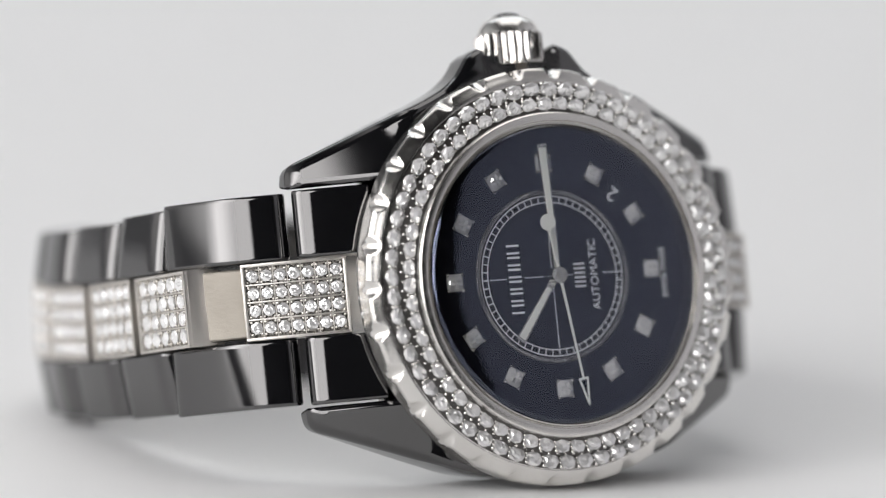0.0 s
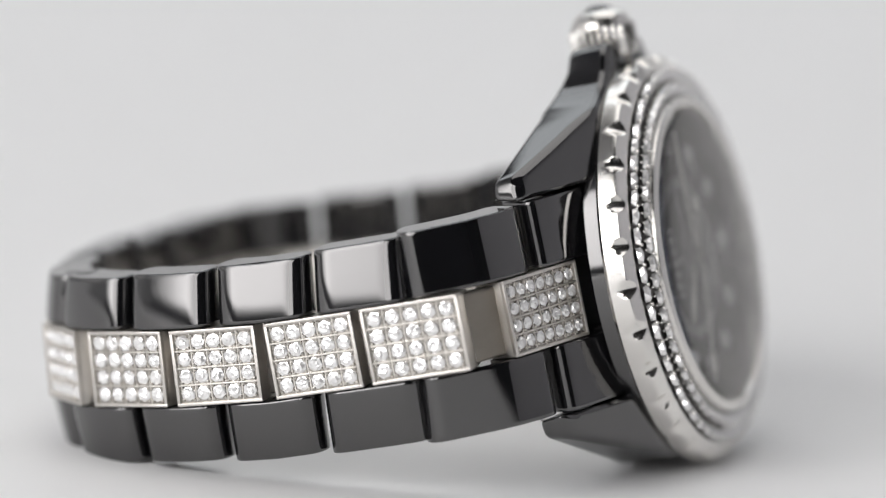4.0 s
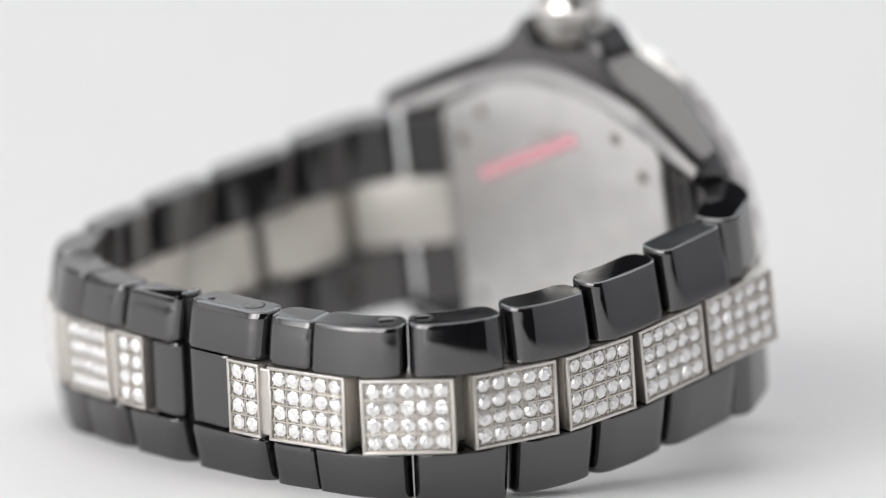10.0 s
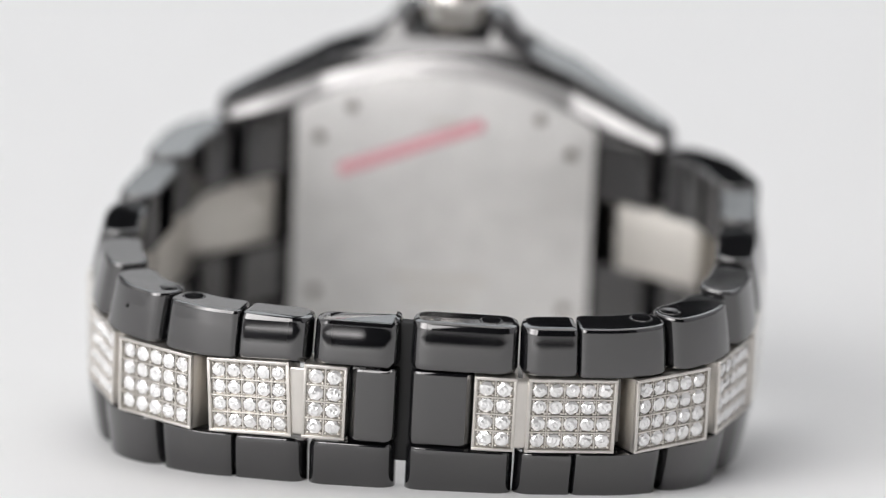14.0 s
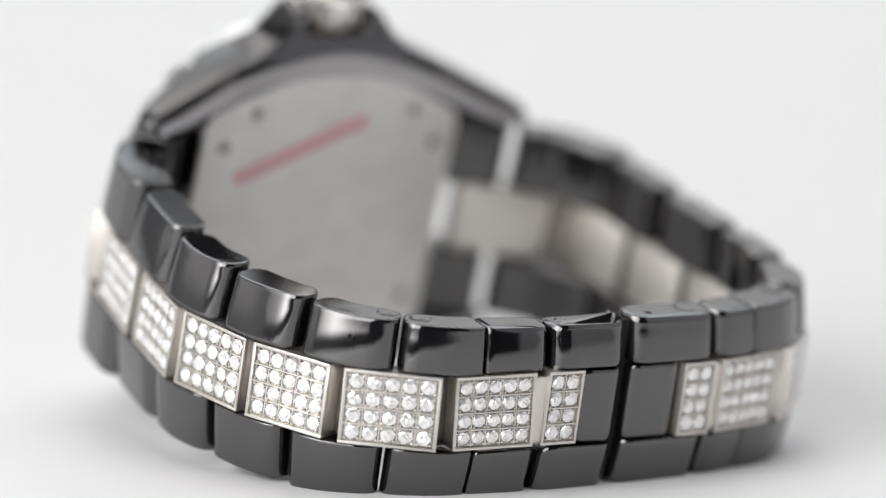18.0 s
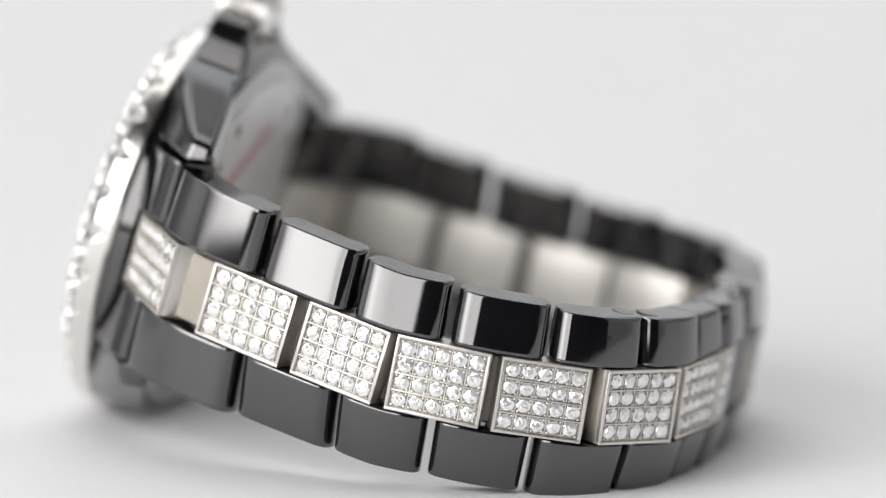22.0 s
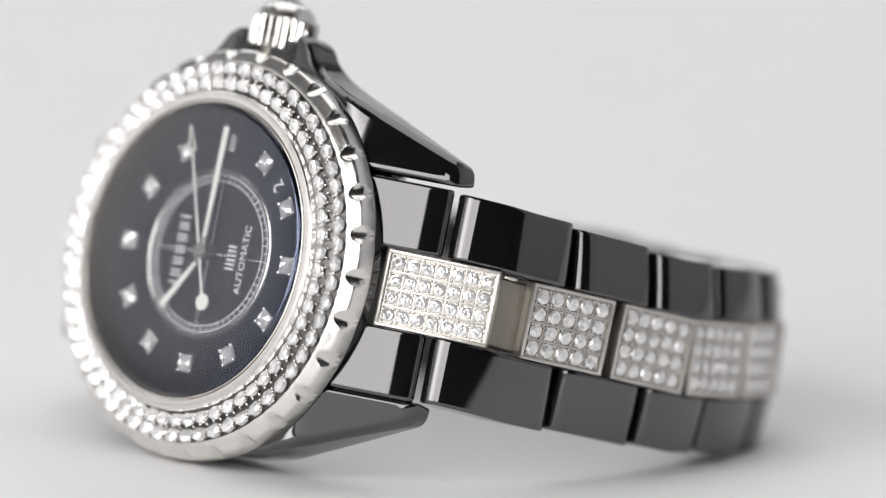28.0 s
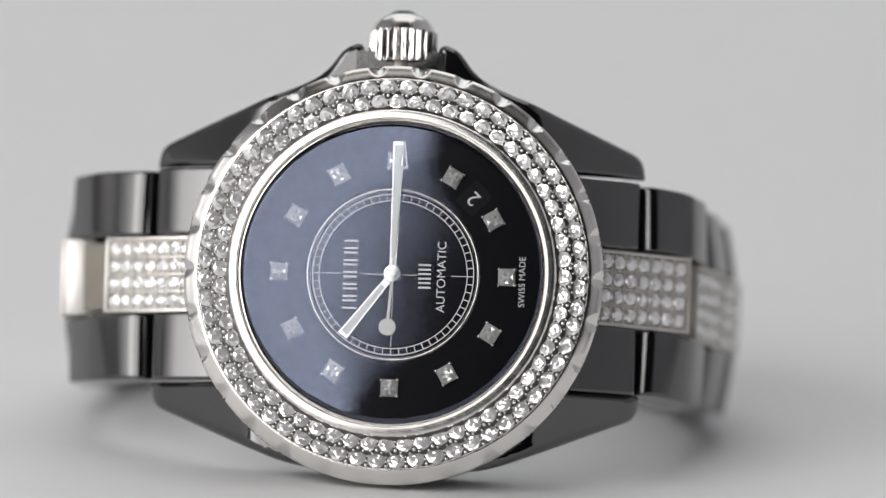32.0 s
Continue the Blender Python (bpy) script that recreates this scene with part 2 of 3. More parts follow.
def square_cut(half, seed):
    """A square-cut stone facing -y: a small table, a ring of kites and corner facets over a step."""
    bm = bmesh.new()
    rng = random.Random(seed + 40)

    def ring(n, r, depth, turn, loose, squared):
        out = []
        for k in range(n):
            a = 2 * math.pi * (k + turn) / n
            c, d = math.cos(a), math.sin(a)
            q = r * half / max(abs(c), abs(d)) if squared else r * half
            out.append(bm.verts.new((q * c, depth * half + rng.uniform(-loose, loose) * half, q * d)))
        return out

    c = bm.verts.new((0, -0.4 * half, 0))
    table, middle = ring(8, 0.42, -0.62, 0.0, 0.12, False), ring(8, 0.74, -0.4, 0.5, 0.1, True)
    girdle, low = ring(8, 1.0, 0.0, 0.0, 0.04, True), ring(8, 1.0, 0.3, 0.0, 0.0, True)
    for k in range(0, 8, 2):
        table[k].co.y += 0.3 * half
        girdle[k].co.y -= 0.2 * half
    for k in range(8):
        n = (k + 1) % 8
        bm.faces.new((c, table[k], table[n]))
        bm.faces.new((table[k], middle[k], table[n]))
        bm.faces.new((table[k], middle[k - 1], middle[k]))
        bm.faces.new((middle[k - 1], girdle[k], middle[k]))
        bm.faces.new((middle[k], girdle[k], girdle[n]))
        bm.faces.new((girdle[k], low[k], low[n], girdle[n]))
    return mesh_of("diamond", bm, DIAMOND)


STONES = [brilliant(0.72, k) for k in range(6)]


def bead(bm, x, y, z, r):
    bmesh.ops.create_icosphere(bm, subdivisions=1, radius=r, matrix=Matrix.Translation((x, y, z)))


# --- case ---
def half_outline(up):
    """From the notch for the end link round the lug to twelve-six axis; up: with the crown guard."""
    pts = [(14.9, 9.95), (22.5, 9.95), (22.2, 12.0), (12.8, 16.0), (9.6, 17.2)]
    rad = [0.3, 0.35, 1.6, 2.0, 1.6]
    if up:
        pts += [(7.0, 18.5), (5.3, 20.9), (3.9, 21.5), (3.35, 21.0), (3.35, 19.2)]
        rad += [1.6, 1.0, 0.7, 0.3, 0.2]
    else:
        pts += [(5.0, 18.0)]
        rad += [3.0]
    return pts, rad


def case_outline():
    up, ru = half_outline(True)
    dn, rd = half_outline(False)
    pts = up + [(-x, z) for x, z in reversed(up)] + [(-x, -z) for x, z in dn] + [(x, -z) for x, z in reversed(dn)]
    return [Vector(p) for p in pts], ru + ru[::-1] + rd + rd[::-1]


def mitred(pts, d):
    """Corners of a polygon moved inwards by d, edge by edge."""
    n = len(pts)
    area = sum(pts[i - 1].x * pts[i].y - pts[i].x * pts[i - 1].y for i in range(n))
    sign = 1 if area > 0 else -1
    out = []
    for i in range(n):
        a, b = (pts[i] - pts[i - 1]).normalized(), (pts[(i + 1) % n] - pts[i]).normalized()
        na, nb = Vector((-a.y, a.x)) * sign, Vector((-b.y, b.x)) * sign
        m = na + nb
        out.append(pts[i] + m * (d / max(0.35, m.dot(na))))
    return out


def front_y(x, z=0.0):
    far = max(0.0, abs(x) - 11.5)
    rise = 0.09 * far * far if far < 2.5 else 0.5625 + 0.45 * (far - 2.5) + 0.0088 * (far - 2.5) ** 2
    edge = ((22.2 - abs(x)) * 4.0 + (12.0 - abs(z)) * 9.4) / 10.2
    ease = min(1.0, far / 3)
    return 1.9 + rise + 0.32 * (2.2 - edge) * ease * ease * (3 - 2 * ease)


def back_y(x, z):
    y = 7.7 + 2.1 * max(0.0, abs(x) - 12.0) / 10.0
    return y - 1.7 * min(1.0, max(0.0, z - 16.5) / 3.0)


def case():
    poly, radii = case_outline()
    bm = bmesh.new()
    rings = []
    base = rounded(mitred(poly, 0.0), radii, 7)
    pieces = [max(1, int((base[(i + 1) % len(base)] - p).length / 0.5)) for i, p in enumerate(base)]

    def outline(inset):
        """The case's outline moved inwards, with long edges cut into short ones."""
        pts = rounded(mitred(poly, inset), radii, 7)
        return [p.lerp(pts[(i + 1) % len(pts)], q / pieces[i]) for i, p in enumerate(pts) for q in range(pieces[i])]

    for inset, front, d in ((0.75, True, 0.0), (0.4, True, 0.1), (0.12, True, 0.35), (0.0, True, 0.75), (0.0, True, 0.85),
                            (0.2, False, -0.6), (0.21, False, -0.5), (0.27, False, -0.28), (0.4, False, -0.1), (0.65, False, 0.0)):
        ring = []
        for p in outline(inset):
            y = front_y(p.x, p.y) + d if front else back_y(p.x, p.y) + d
            ring.append((p.x, y, p.y))
        rings.append(ring)
    loft(bm, rings, False)
    cuts = [s * (10.0 + 0.45 * k) for k in range(28) for s in (-1, 1)]
    cap(bm, outline(0.75), front_y, cuts)
    cap(bm, outline(0.65), back_y, cuts)
    bmesh.ops.remove_doubles(bm, verts=bm.verts[:], dist=0.004)
    body = part("case", bm, CERAMIC, watch, "glossy black ceramic case with lugs", 0.45, w())
    # the steel back
    def mirrored(half, r):
        pts = half + [(-x, z) for x, z in reversed(half)] + [(-x, -z) for x, z in half] + [(x, -z) for x, z in reversed(half)]
        return rounded(pts, (r + r[::-1]) * 2)

    r = [0.3, 0.6, 0.9, 2.5, 4.0]
    flat = mirrored([(14.65, 8.8), (14.75, 10.2), (14.4, 11.3), (8.8, 13.9), (4.1, 15.3)], r)
    bm = bmesh.new()
    loft(bm, [[(p.x, 7.0, p.y) for p in flat], [(p.x, 8.36, p.y) for p in flat], [(p.x, 8.40, p.y) for p in offset(flat, 0.15)]])
    back = part("case_back", bm, BACKPLATE, watch, "satin steel case back with polished edge", 0.3, w())
    xs = [-21.0 + 42.0 * k / 84 for k in range(85)]

    def eased(x, px, pz):
        return sum(float(np.interp(abs(x + 0.5 * q), px, pz)) for q in range(-5, 6)) / 11

    for up in (1, -1):
        bm = bmesh.new()
        rows = [[], [], []]
        for x in xs:
            zo = eased(x, [0, 3.5, 9.5, 21.5], [17.4, 17.0, 15.6, 10.6]) - (0.1 if up < 0 else 0)
            zi = eased(x, [0, 3.5, 8.8, 14.3, 21.5], [15.6, 15.3, 14.1, 12.0, 9.9])
            yo = back_y(x, 0) + 0.02
            rows[0].append(bm.verts.new((x, yo - 0.6, up * zo)))
            rows[1].append(bm.verts.new((x, yo, up * zo)))
            rows[2].append(bm.verts.new((x, yo + 0.58, up * min(zi, zo - 0.3))))
        for a, b in zip(rows, rows[1:]):
            for k in range(84):
                bm.faces.new((a[k], a[k + 1], b[k + 1], b[k]))
        part("back_rim", bm, RIMSTEEL, back, "polished bevelled rim of the case back", 0.3)
    for x, z in ((12.3, 8.2), (9.2, 11.6), (-12.3, 8.2), (-9.2, 11.6), (12.3, -8.2), (9.2, -11.6), (-12.3, -8.2), (-9.2, -11.6)):
        bm = bmesh.new()
        y = 8.41
        lathe(bm, [(0.02, 0.12), (0.5, 0.12), (0.62, 0.0), (0.62, -0.4)], 16)
        box(bm, -0.5, 0.5, 0.06, 0.16, -0.08, 0.08)
        part("screw", bm, BRUSHED, back, "small flush steel screw", 0.5, metric(pose(x, y, z)))
    bm = bmesh.new()
    for x, z, l in ((0.0, -6.0, 9.0), (0.0, -8.0, 6.5), (0.4, 8.9, 4.2), (0.0, 10.6, 3.0)):
        box(bm, x - l / 2, x + l / 2, 8.40, 8.42, z - 0.3, z + 0.3)
    part("engraving", bm, INNER, back, "faint engraved lines, not legible", 0.5)
    bm = bmesh.new()
    box(bm, -7.6, 7.6, -0.02, 0.03, -0.65, 0.65, 0.01)
    part("film_strip", bm, RED, back, "narrow strip of translucent red film stuck on aslant", 0.3, metric(pose(3.3, 8.45, 7.8, 0, 23, 0)))
    return body


case()


# --- bezel ---
NOTCHES = 30


def bezel():
    bm = bmesh.new()

    def change(a, i, r, y):
        step = 2 * math.pi / NOTCHES
        d = abs((a + step / 2) % step - step / 2) / step
        g = max(0.0, 1 - (d / 0.31) ** 2)
        if 1 <= i <= 12:
            r = min(r, 18.15 + 0.72 * (y + 0.5) + 1.12 * (1 - g))
        return r, y

    outer = [(17.5, 2.1), (18.9, 2.05), (19.1, 1.75), (19.12, 1.1), (19.12, 0.6), (19.12, 0.25), (19.08, 0.05), (18.95, -0.09), (18.8, -0.18), (18.62, -0.27),
             (18.5, -0.34), (18.36, -0.42), (18.22, -0.5), (18.05, -0.59), (17.92, -0.65), (17.82, -0.66), (17.77, -0.5)]
    lathe(bm, outer + [(16.4, -0.98), (16.26, -1.04), (14.95, -1.6), (14.9, -1.95), (14.84, -2.1), (14.72, -2.2), (14.2, -2.3), (14.1, -2.29), (14.04, -2.2), (14.02, -1.95), (13.92, -1.93), (13.88, -2.1), (13.84, -2.2), (13.76, -2.22), (13.7, -2.15), (13.68, 0.1)], 720, change)
    ring = part("bezel", bm, BEZEL, watch, "polished scalloped steel bezel with two rows of diamonds", 0.35, w())
    skirt = bmesh.new()
    lathe(skirt, [(17.0, 2.0), (18.35, 2.0), (18.35, 3.5), (17.0, 3.9)], 160)
    part("bezel_skirt", skirt, CERAMIC, ring, "black ceramic ring under the bezel", 0.4)
    slope = math.degrees(math.atan2(1.3, 3.0))
    rng = random.Random(4)
    grains = bmesh.new()
    for count, r, y, s in ((60, 16.92, -1.06, 1.22), (60, 15.53, -1.64, 1.13)):
        for k in range(count):
            a = 2 * math.pi * (k + (0.5 if r > 16.5 else 0.0)) / count
            place = Matrix.Rotation(a, 4, "Y") @ pose(-r, y, 0, 0, 0, slope) @ pose(0, 0, 0, 0, rng.uniform(0, 90), 0) @ pose(0, 0, 0, rng.uniform(-4, 4), 0, rng.uniform(-4, 4)) @ Matrix.Scale(s, 4)
            part("diamond", STONES[rng.randrange(6)], DIAMOND, ring, at=metric(place))
            for q in (-0.62, -0.22, 0.22, 0.62):
                m = Matrix.Rotation(a + math.pi / count, 4, "Y") @ Matrix.Translation((-r + q, y - 0.12 + q * 0.43, 0))
                bead(grains, *m.translation, 0.2 if abs(q) > 0.4 else 0.13)
    for k in range(120):
        a = 2 * math.pi * (k + 0.5) / 120
        m = Matrix.Rotation(a, 4, "Y") @ Matrix.Translation((-16.29 - 0.1 * (k % 2), -1.42, 0))
        bead(grains, *m.translation, 0.16)
    # bed under the bezel stones, its dark colour standing for shade
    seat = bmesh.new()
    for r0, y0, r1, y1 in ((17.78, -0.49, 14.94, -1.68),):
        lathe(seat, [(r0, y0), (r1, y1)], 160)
    part("stone_seat", seat, SHADEDSEAT, ring, "white gold bed, darkened for the shade between the stones", 0.5)
    part("grain_setting", grains, BEZEL, ring, "tiny metal grains holding the stones", 0.8)


bezel()


# --- dial ---
def at_hour(h, r, y=0.0):
    a = radians(30 * h)
    return Vector((-r * math.cos(a), y, r * math.sin(a)))


def printed(name, text, size, up, centre, parent, material=INK, label=""):
    """Flat lettering on the dial; up is the way of its letters' tops."""
    curve = bpy.data.curves.new(name, "FONT")
    curve.body, curve.size, curve.align_x, curve.align_y, curve.extrude = text, size, "CENTER", "CENTER", 0.01
    tmp = new(name, curve)
    me = bpy.data.meshes.new_from_object(tmp.evaluated_get(bpy.context.evaluated_depsgraph_get()))
    bpy.data.objects.remove(tmp)
    me.materials.clear()
    me.materials.append(material)
    for v in me.vertices:
        v.co *= MM
    up = Vector(up).normalized()
    out = Vector((0, -1, 0))
    along = up.cross(out)
    m = Matrix((along, up, out)).transposed().to_4x4()
    m.translation = Vector(centre) * MM
    return part(name, me, material, parent, label, at=m)


def flat_ring(bm, r0, r1, y, steps=120):
    lathe(bm, [(r0, y + 0.02), (r0, y), (r1, y), (r1, y + 0.02)], steps)


def dial():
    bm = bmesh.new()
    lathe(bm, [(0.02, 0.0), (7.5, 0.0), (7.55, -0.06), (7.75, -0.1), (7.95, -0.06), (8.0, 0.0), (13.6, 0.0), (13.85, -0.3)], 160)
    plate = part("dial", bm, DIAL, watch, "glossy black dial with printed railway track", 0.6, w())
    bm = bmesh.new()
    lathe(bm, [(7.54, 0.0), (7.58, -0.1), (7.66, -0.17), (7.77, -0.2), (7.88, -0.17), (7.95, -0.1), (7.98, 0.0)], 160)
    part("dial_ring", bm, STEEL, plate, "thin polished ring", 0.6)
    bm = bmesh.new()
    flat_ring(bm, 6.7, 6.79, -0.012)
    flat_ring(bm, 7.28, 7.38, -0.012)
    for k in range(60):
        a = 2 * math.pi * k / 60
        c, s = math.cos(a), math.sin(a)
        vs = [bm.verts.new((-(r * c) - q * s, -0.012, r * s - q * c)) for r, q in ((6.75, -0.05), (7.33, -0.05), (7.33, 0.05), (6.75, 0.05))]
        bm.faces.new(vs)
    part("minute_track", bm, INK, plate, "white printed minute track", 0)
    bm = bmesh.new()
    for x0, x1 in ((-6.5, -4.75), (-2.9, -0.9), (0.9, 2.2), (5.3, 6.75)):
        box(bm, x0, x1, -0.014, 0.0, -0.035, 0.035)
    for z0, z1 in ((-6.6, -0.6), (0.6, 6.6)):
        box(bm, -0.035, 0.035, -0.014, 0.0, z0, z1)
    part("crosshair", bm, INK, plate, "fine white crosshair lines", 0)
    # maker's lettering as plain bars
    for name, x0, x1, first, pitch, wide, count in (("maker_mark", -4.55, -3.25, -3.22, 1.09, 0.86, 6), ("model_mark", 2.3, 3.45, -1.2, 0.82, 0.6, 3)):
        bm = bmesh.new()
        for k in range(count):
            z = first + k * pitch
            box(bm, x0, x1, -0.02, 0.0, z, z + 0.18)
            box(bm, x0, x1, -0.02, 0.0, z + wide - 0.18, z + wide)
        part(name, bm, INK, plate, "white printed bars in place of lettering", 0)
    printed("lettering", "AUTOMATIC", 1.12, (-1, 0, 0), (4.42, -0.01, -0.1), plate)
    printed("lettering", "SWISS MADE", 0.82, (-1, 0, 0), (11.75, -0.01, -0.35), plate)
    # hour markers: square stones in four claws
    bm = bmesh.new()
    box(bm, -0.8, 0.8, -0.26, 0.0, -0.8, 0.8, 0.08)
    square = mesh_of("hour_marker", bm, HANDMETAL)
    bm = bmesh.new()
    for x, z in ((-1, -1), (1, -1), (1, 1), (-1, 1)):
        bmesh.ops.create_icosphere(bm, subdivisions=2, radius=0.21, matrix=Matrix.Translation((x * 0.72, -0.42, z * 0.72)) @ Matrix.Diagonal((1, 0.7, 1, 1)))
    claws = mesh_of("claw_setting", bm, HANDMETAL, 0.8)
    gems = [square_cut(0.78, k) for k in range(5)]
    for hour in range(12):
        place = Matrix.Rotation(radians(30 * hour), 4, "Y") @ pose(-10.35, 0, 0)
        marker = part("hour_marker", square, HANDMETAL, plate, "square steel setting with one diamond", at=metric(place))
        part("diamond", gems[hour * 3 % 5], DIAMOND, marker, "square-cut diamond", at=metric(pose(0, -0.3, 0, 0, 90 * (hour % 4), 0)))
        part("claw_setting", claws, HANDMETAL, plate, at=metric(place))
    # date window
    turn = Matrix.Rotation(radians(135), 4, "Y") @ pose(-10.1, 0, 0)
    bm = bmesh.new()
    poly = rounded([(-1.35, -1.1), (1.35, -1.1), (1.35, 1.1), (-1.35, 1.1)], 0.25)
    loft(bm, [[(p.x, y, p.y) for p in poly] for y in (0.0, -0.02)])
    part("date_window", bm, shader("date_disc", (0.011, 0.011, 0.013), 0.5, spec=0.1), plate, "dark date window", 0.3, metric(turn))
    e = at_hour(4.5, 1.0)
    printed("date_numeral", "2", 1.9, -e, at_hour(4.5, 10.1, -0.03), plate)


dial()


def crystal():
    bm = bmesh.new()
    lathe(bm, [(0.01, -2.5), (8.0, -2.49), (13.25, -2.46), (13.45, -2.42), (13.65, -2.2)], 128)
    ob = part("crystal", bm, SAPPHIRE, watch, "clear coated sapphire crystal", 0.8, w())
    ob.visible_shadow = False


crystal()


# --- hour, minute and second pointers, built towards twelve ---
def bar(bm, pts, y0, y1):
    loft(bm, [[(x, y, z) for x, z in pts] for y in (y0, y1)])


def hands_on():
    bm = bmesh.new()
    bar(bm, [(0.6, -0.3), (0.6, 0.3), (-7.2, 0.5), (-7.2, -0.5)], -0.55, -0.75)
    hour = part("hour_hand", bm, HANDMETAL, watch, "bright steel hour hand with pale lume", 0.3)
    bm = bmesh.new()
    bar(bm, [(-1.4, -0.2), (-1.4, 0.2), (-6.9, 0.34), (-6.9, -0.34)], -0.74, -0.79)
    part("lume", bm, LUME, hour, "pale lume strip", 0.3)
    bm = bmesh.new()
    bar(bm, [(0.6, -0.28), (0.6, 0.28), (-12.05, 0.5), (-12.05, -0.5)], -0.95, -1.12)
    minute = part("minute_hand", bm, HANDMETAL, watch, "bright steel minute hand with pale lume", 0.3)
    bm = bmesh.new()
    bar(bm, [(-1.4, -0.2), (-1.4, 0.2), (-11.7, 0.34), (-11.7, -0.34)], -1.11, -1.16)
    part("lume", bm, LUME, minute, "pale lume strip", 0.3)
    bm = bmesh.new()
    bar(bm, [(4.2, -0.13), (4.2, 0.13), (-9.7, 0.09), (-9.7, -0.09)], -1.35, -1.45)
    for a, b in (((-9.7, -0.5), (-12.2, -0.06)), ((-9.7, 0.5), (-12.2, 0.06))):
        s = 1 if a[1] > 0 else -1
        bar(bm, [a, (a[0], a[1] - 0.16 * s), (b[0] + 0.5, 0.0), b], -1.35, -1.45)
    bar(bm, [(-9.6, -0.5), (-9.6, 0.5), (-9.8, 0.5), (-9.8, -0.5)], -1.35, -1.45)
    second = part("second_hand", bm, LUME, watch, "thin pale second hand with open arrow tip", 0.3)
    bm = bmesh.new()
    bmesh.ops.create_cone(bm, cap_ends=True, segments=28, radius1=0.78, radius2=0.78, depth=0.14, matrix=Matrix.Translation((4.9, -1.42, 0)) @ pose(0, 0, 0, 90, 0, 0))
    part("counterweight", bm, LUME, second, "round pale counterweight", 0.5)
    bm = bmesh.new()
    lathe(bm, [(0.01, -1.75), (0.3, -1.75), (0.34, -1.7), (0.34, -1.5), (0.75, -1.48), (0.8, -1.4), (0.8, -0.5)], 32)
    part("hand_pinion", bm, HANDMETAL, watch, "polished pinion cap of the hands", 0.4, w())
    return hour, minute, second


hour_hand, minute_hand, second_hand = hands_on()


# --- crown ---
def crown():
    bm = bmesh.new()
    n = 26

    def change(a, i, r, y):
        return (r + (0.16 * math.cos(n * a) if i in (2, 3, 4) else 0.0)), y

    lathe(bm, [(2.6, 0.0), (2.9, 0.05), (3.0, 0.3), (3.0, 1.5), (3.0, 2.75), (2.9, 3.0), (2.84, 3.12), (2.7, 3.5), (2.4, 3.95), (2.0, 4.28), (1.55, 4.5), (1.4, 4.52), (1.34, 4.4)], 192, change)
    ob = part("crown", bm, BEZEL, watch, "fluted polished steel crown", 0.5, w(pose(0, 3.9, 19.75, 90, 0, 0)))
    bm = bmesh.new()
    lathe(bm, [(1.38, 4.35), (1.2, 4.68), (0.7, 4.9), (0.02, 4.97)], 32)
    part("cabochon", bm, CERAMIC, ob, "domed black ceramic cap", 0.8)
    bm = bmesh.new()
    lathe(bm, [(2.1, -1.5), (2.1, 0.1)], 32)
    part("stem", bm, BRUSHED, ob, "steel stem tube", 0.8)


crown()

# --- bracelet ---
# height of its middle line along each half: (y, height)
LIFT_A = ((8.0, 0.0), (20.0, 0.1), (31.0, 0.3), (40.0, 1.03), (49.0, 1.95), (56.5, 2.75), (59.2, 3.2))
LIFT_B = ((8.0, -0.2), (14.0, -0.6), (33.0, -0.76), (42.0, 0.08), (51.0, 1.15), (57.5, 2.28), (59.15, 3.1), (59.5, 3.25))


def lift(p):
    rows = LIFT_A if p[0] < 0 else LIFT_B
    return float(np.interp(p[1], [a for a, b in rows], [b for a, b in rows]))


def tilt(y):
    return radians(float(np.interp(y, [8.0, 26.0], [0.0, 6.5])))


def half_width(y, upper=1):
    if upper < 0:
        return float(np.interp(y, [8.0, 40.0, 57.0], [9.75, 8.8, 9.1]))
    return float(np.interp(y, [8.0, 56.0], [9.75, 8.0]))


def on_bracelet(p, h):
    """A point of the bracelet's plan p at h above its middle line."""
    a = tilt(p[1])
    return Vector((p[0], p[1] - h * math.sin(a), lift(p) + h * math.cos(a)))


# outer faces of the diamond-set plates: the end next to the case, the far end
PLATES_A = [((-18.6, 4.6), (-27.25, 8.85)), ((-31.55, 11.9), (-31.95, 21.25)), ((-32.15, 22.05), (-32.3, 30.5)), ((-32.35, 31.6), (-32.15, 39.95)),
            ((-31.85, 41.0), (-29.35, 49.1)), ((-28.6, 50.75), (-22.3, 56.4)), ((-20.5, 56.7), (-12.5, 58.7)), ((-11.5, 58.87), (-7.65, 59.2))]
PLATES_B = [((18.5, 4.0), (26.9, 10.2)), ((27.6, 14.2), (29.75, 23.05)), ((29.85, 24.3), (31.3, 32.65)), ((30.95, 33.55), (29.75, 42.2)),
            ((29.55, 43.25), (26.3, 50.9)), ((25.6, 52.35), (18.3, 57.45)), ((16.7, 57.55), (9.0, 59.15)), ((7.85, 59.2), (3.9, 59.2))]


def inward(a, b, side):
    """Unit vector into the loop from the outer face a-b; side: -1 for the twelve side, 1 for the six side."""
    d = (Vector(b) - Vector(a)).normalized()
    return Vector((d.y, -d.x)) if side < 0 else Vector((-d.y, d.x))


DOME = (0.11, 0.012)
SLOPE = 0.05


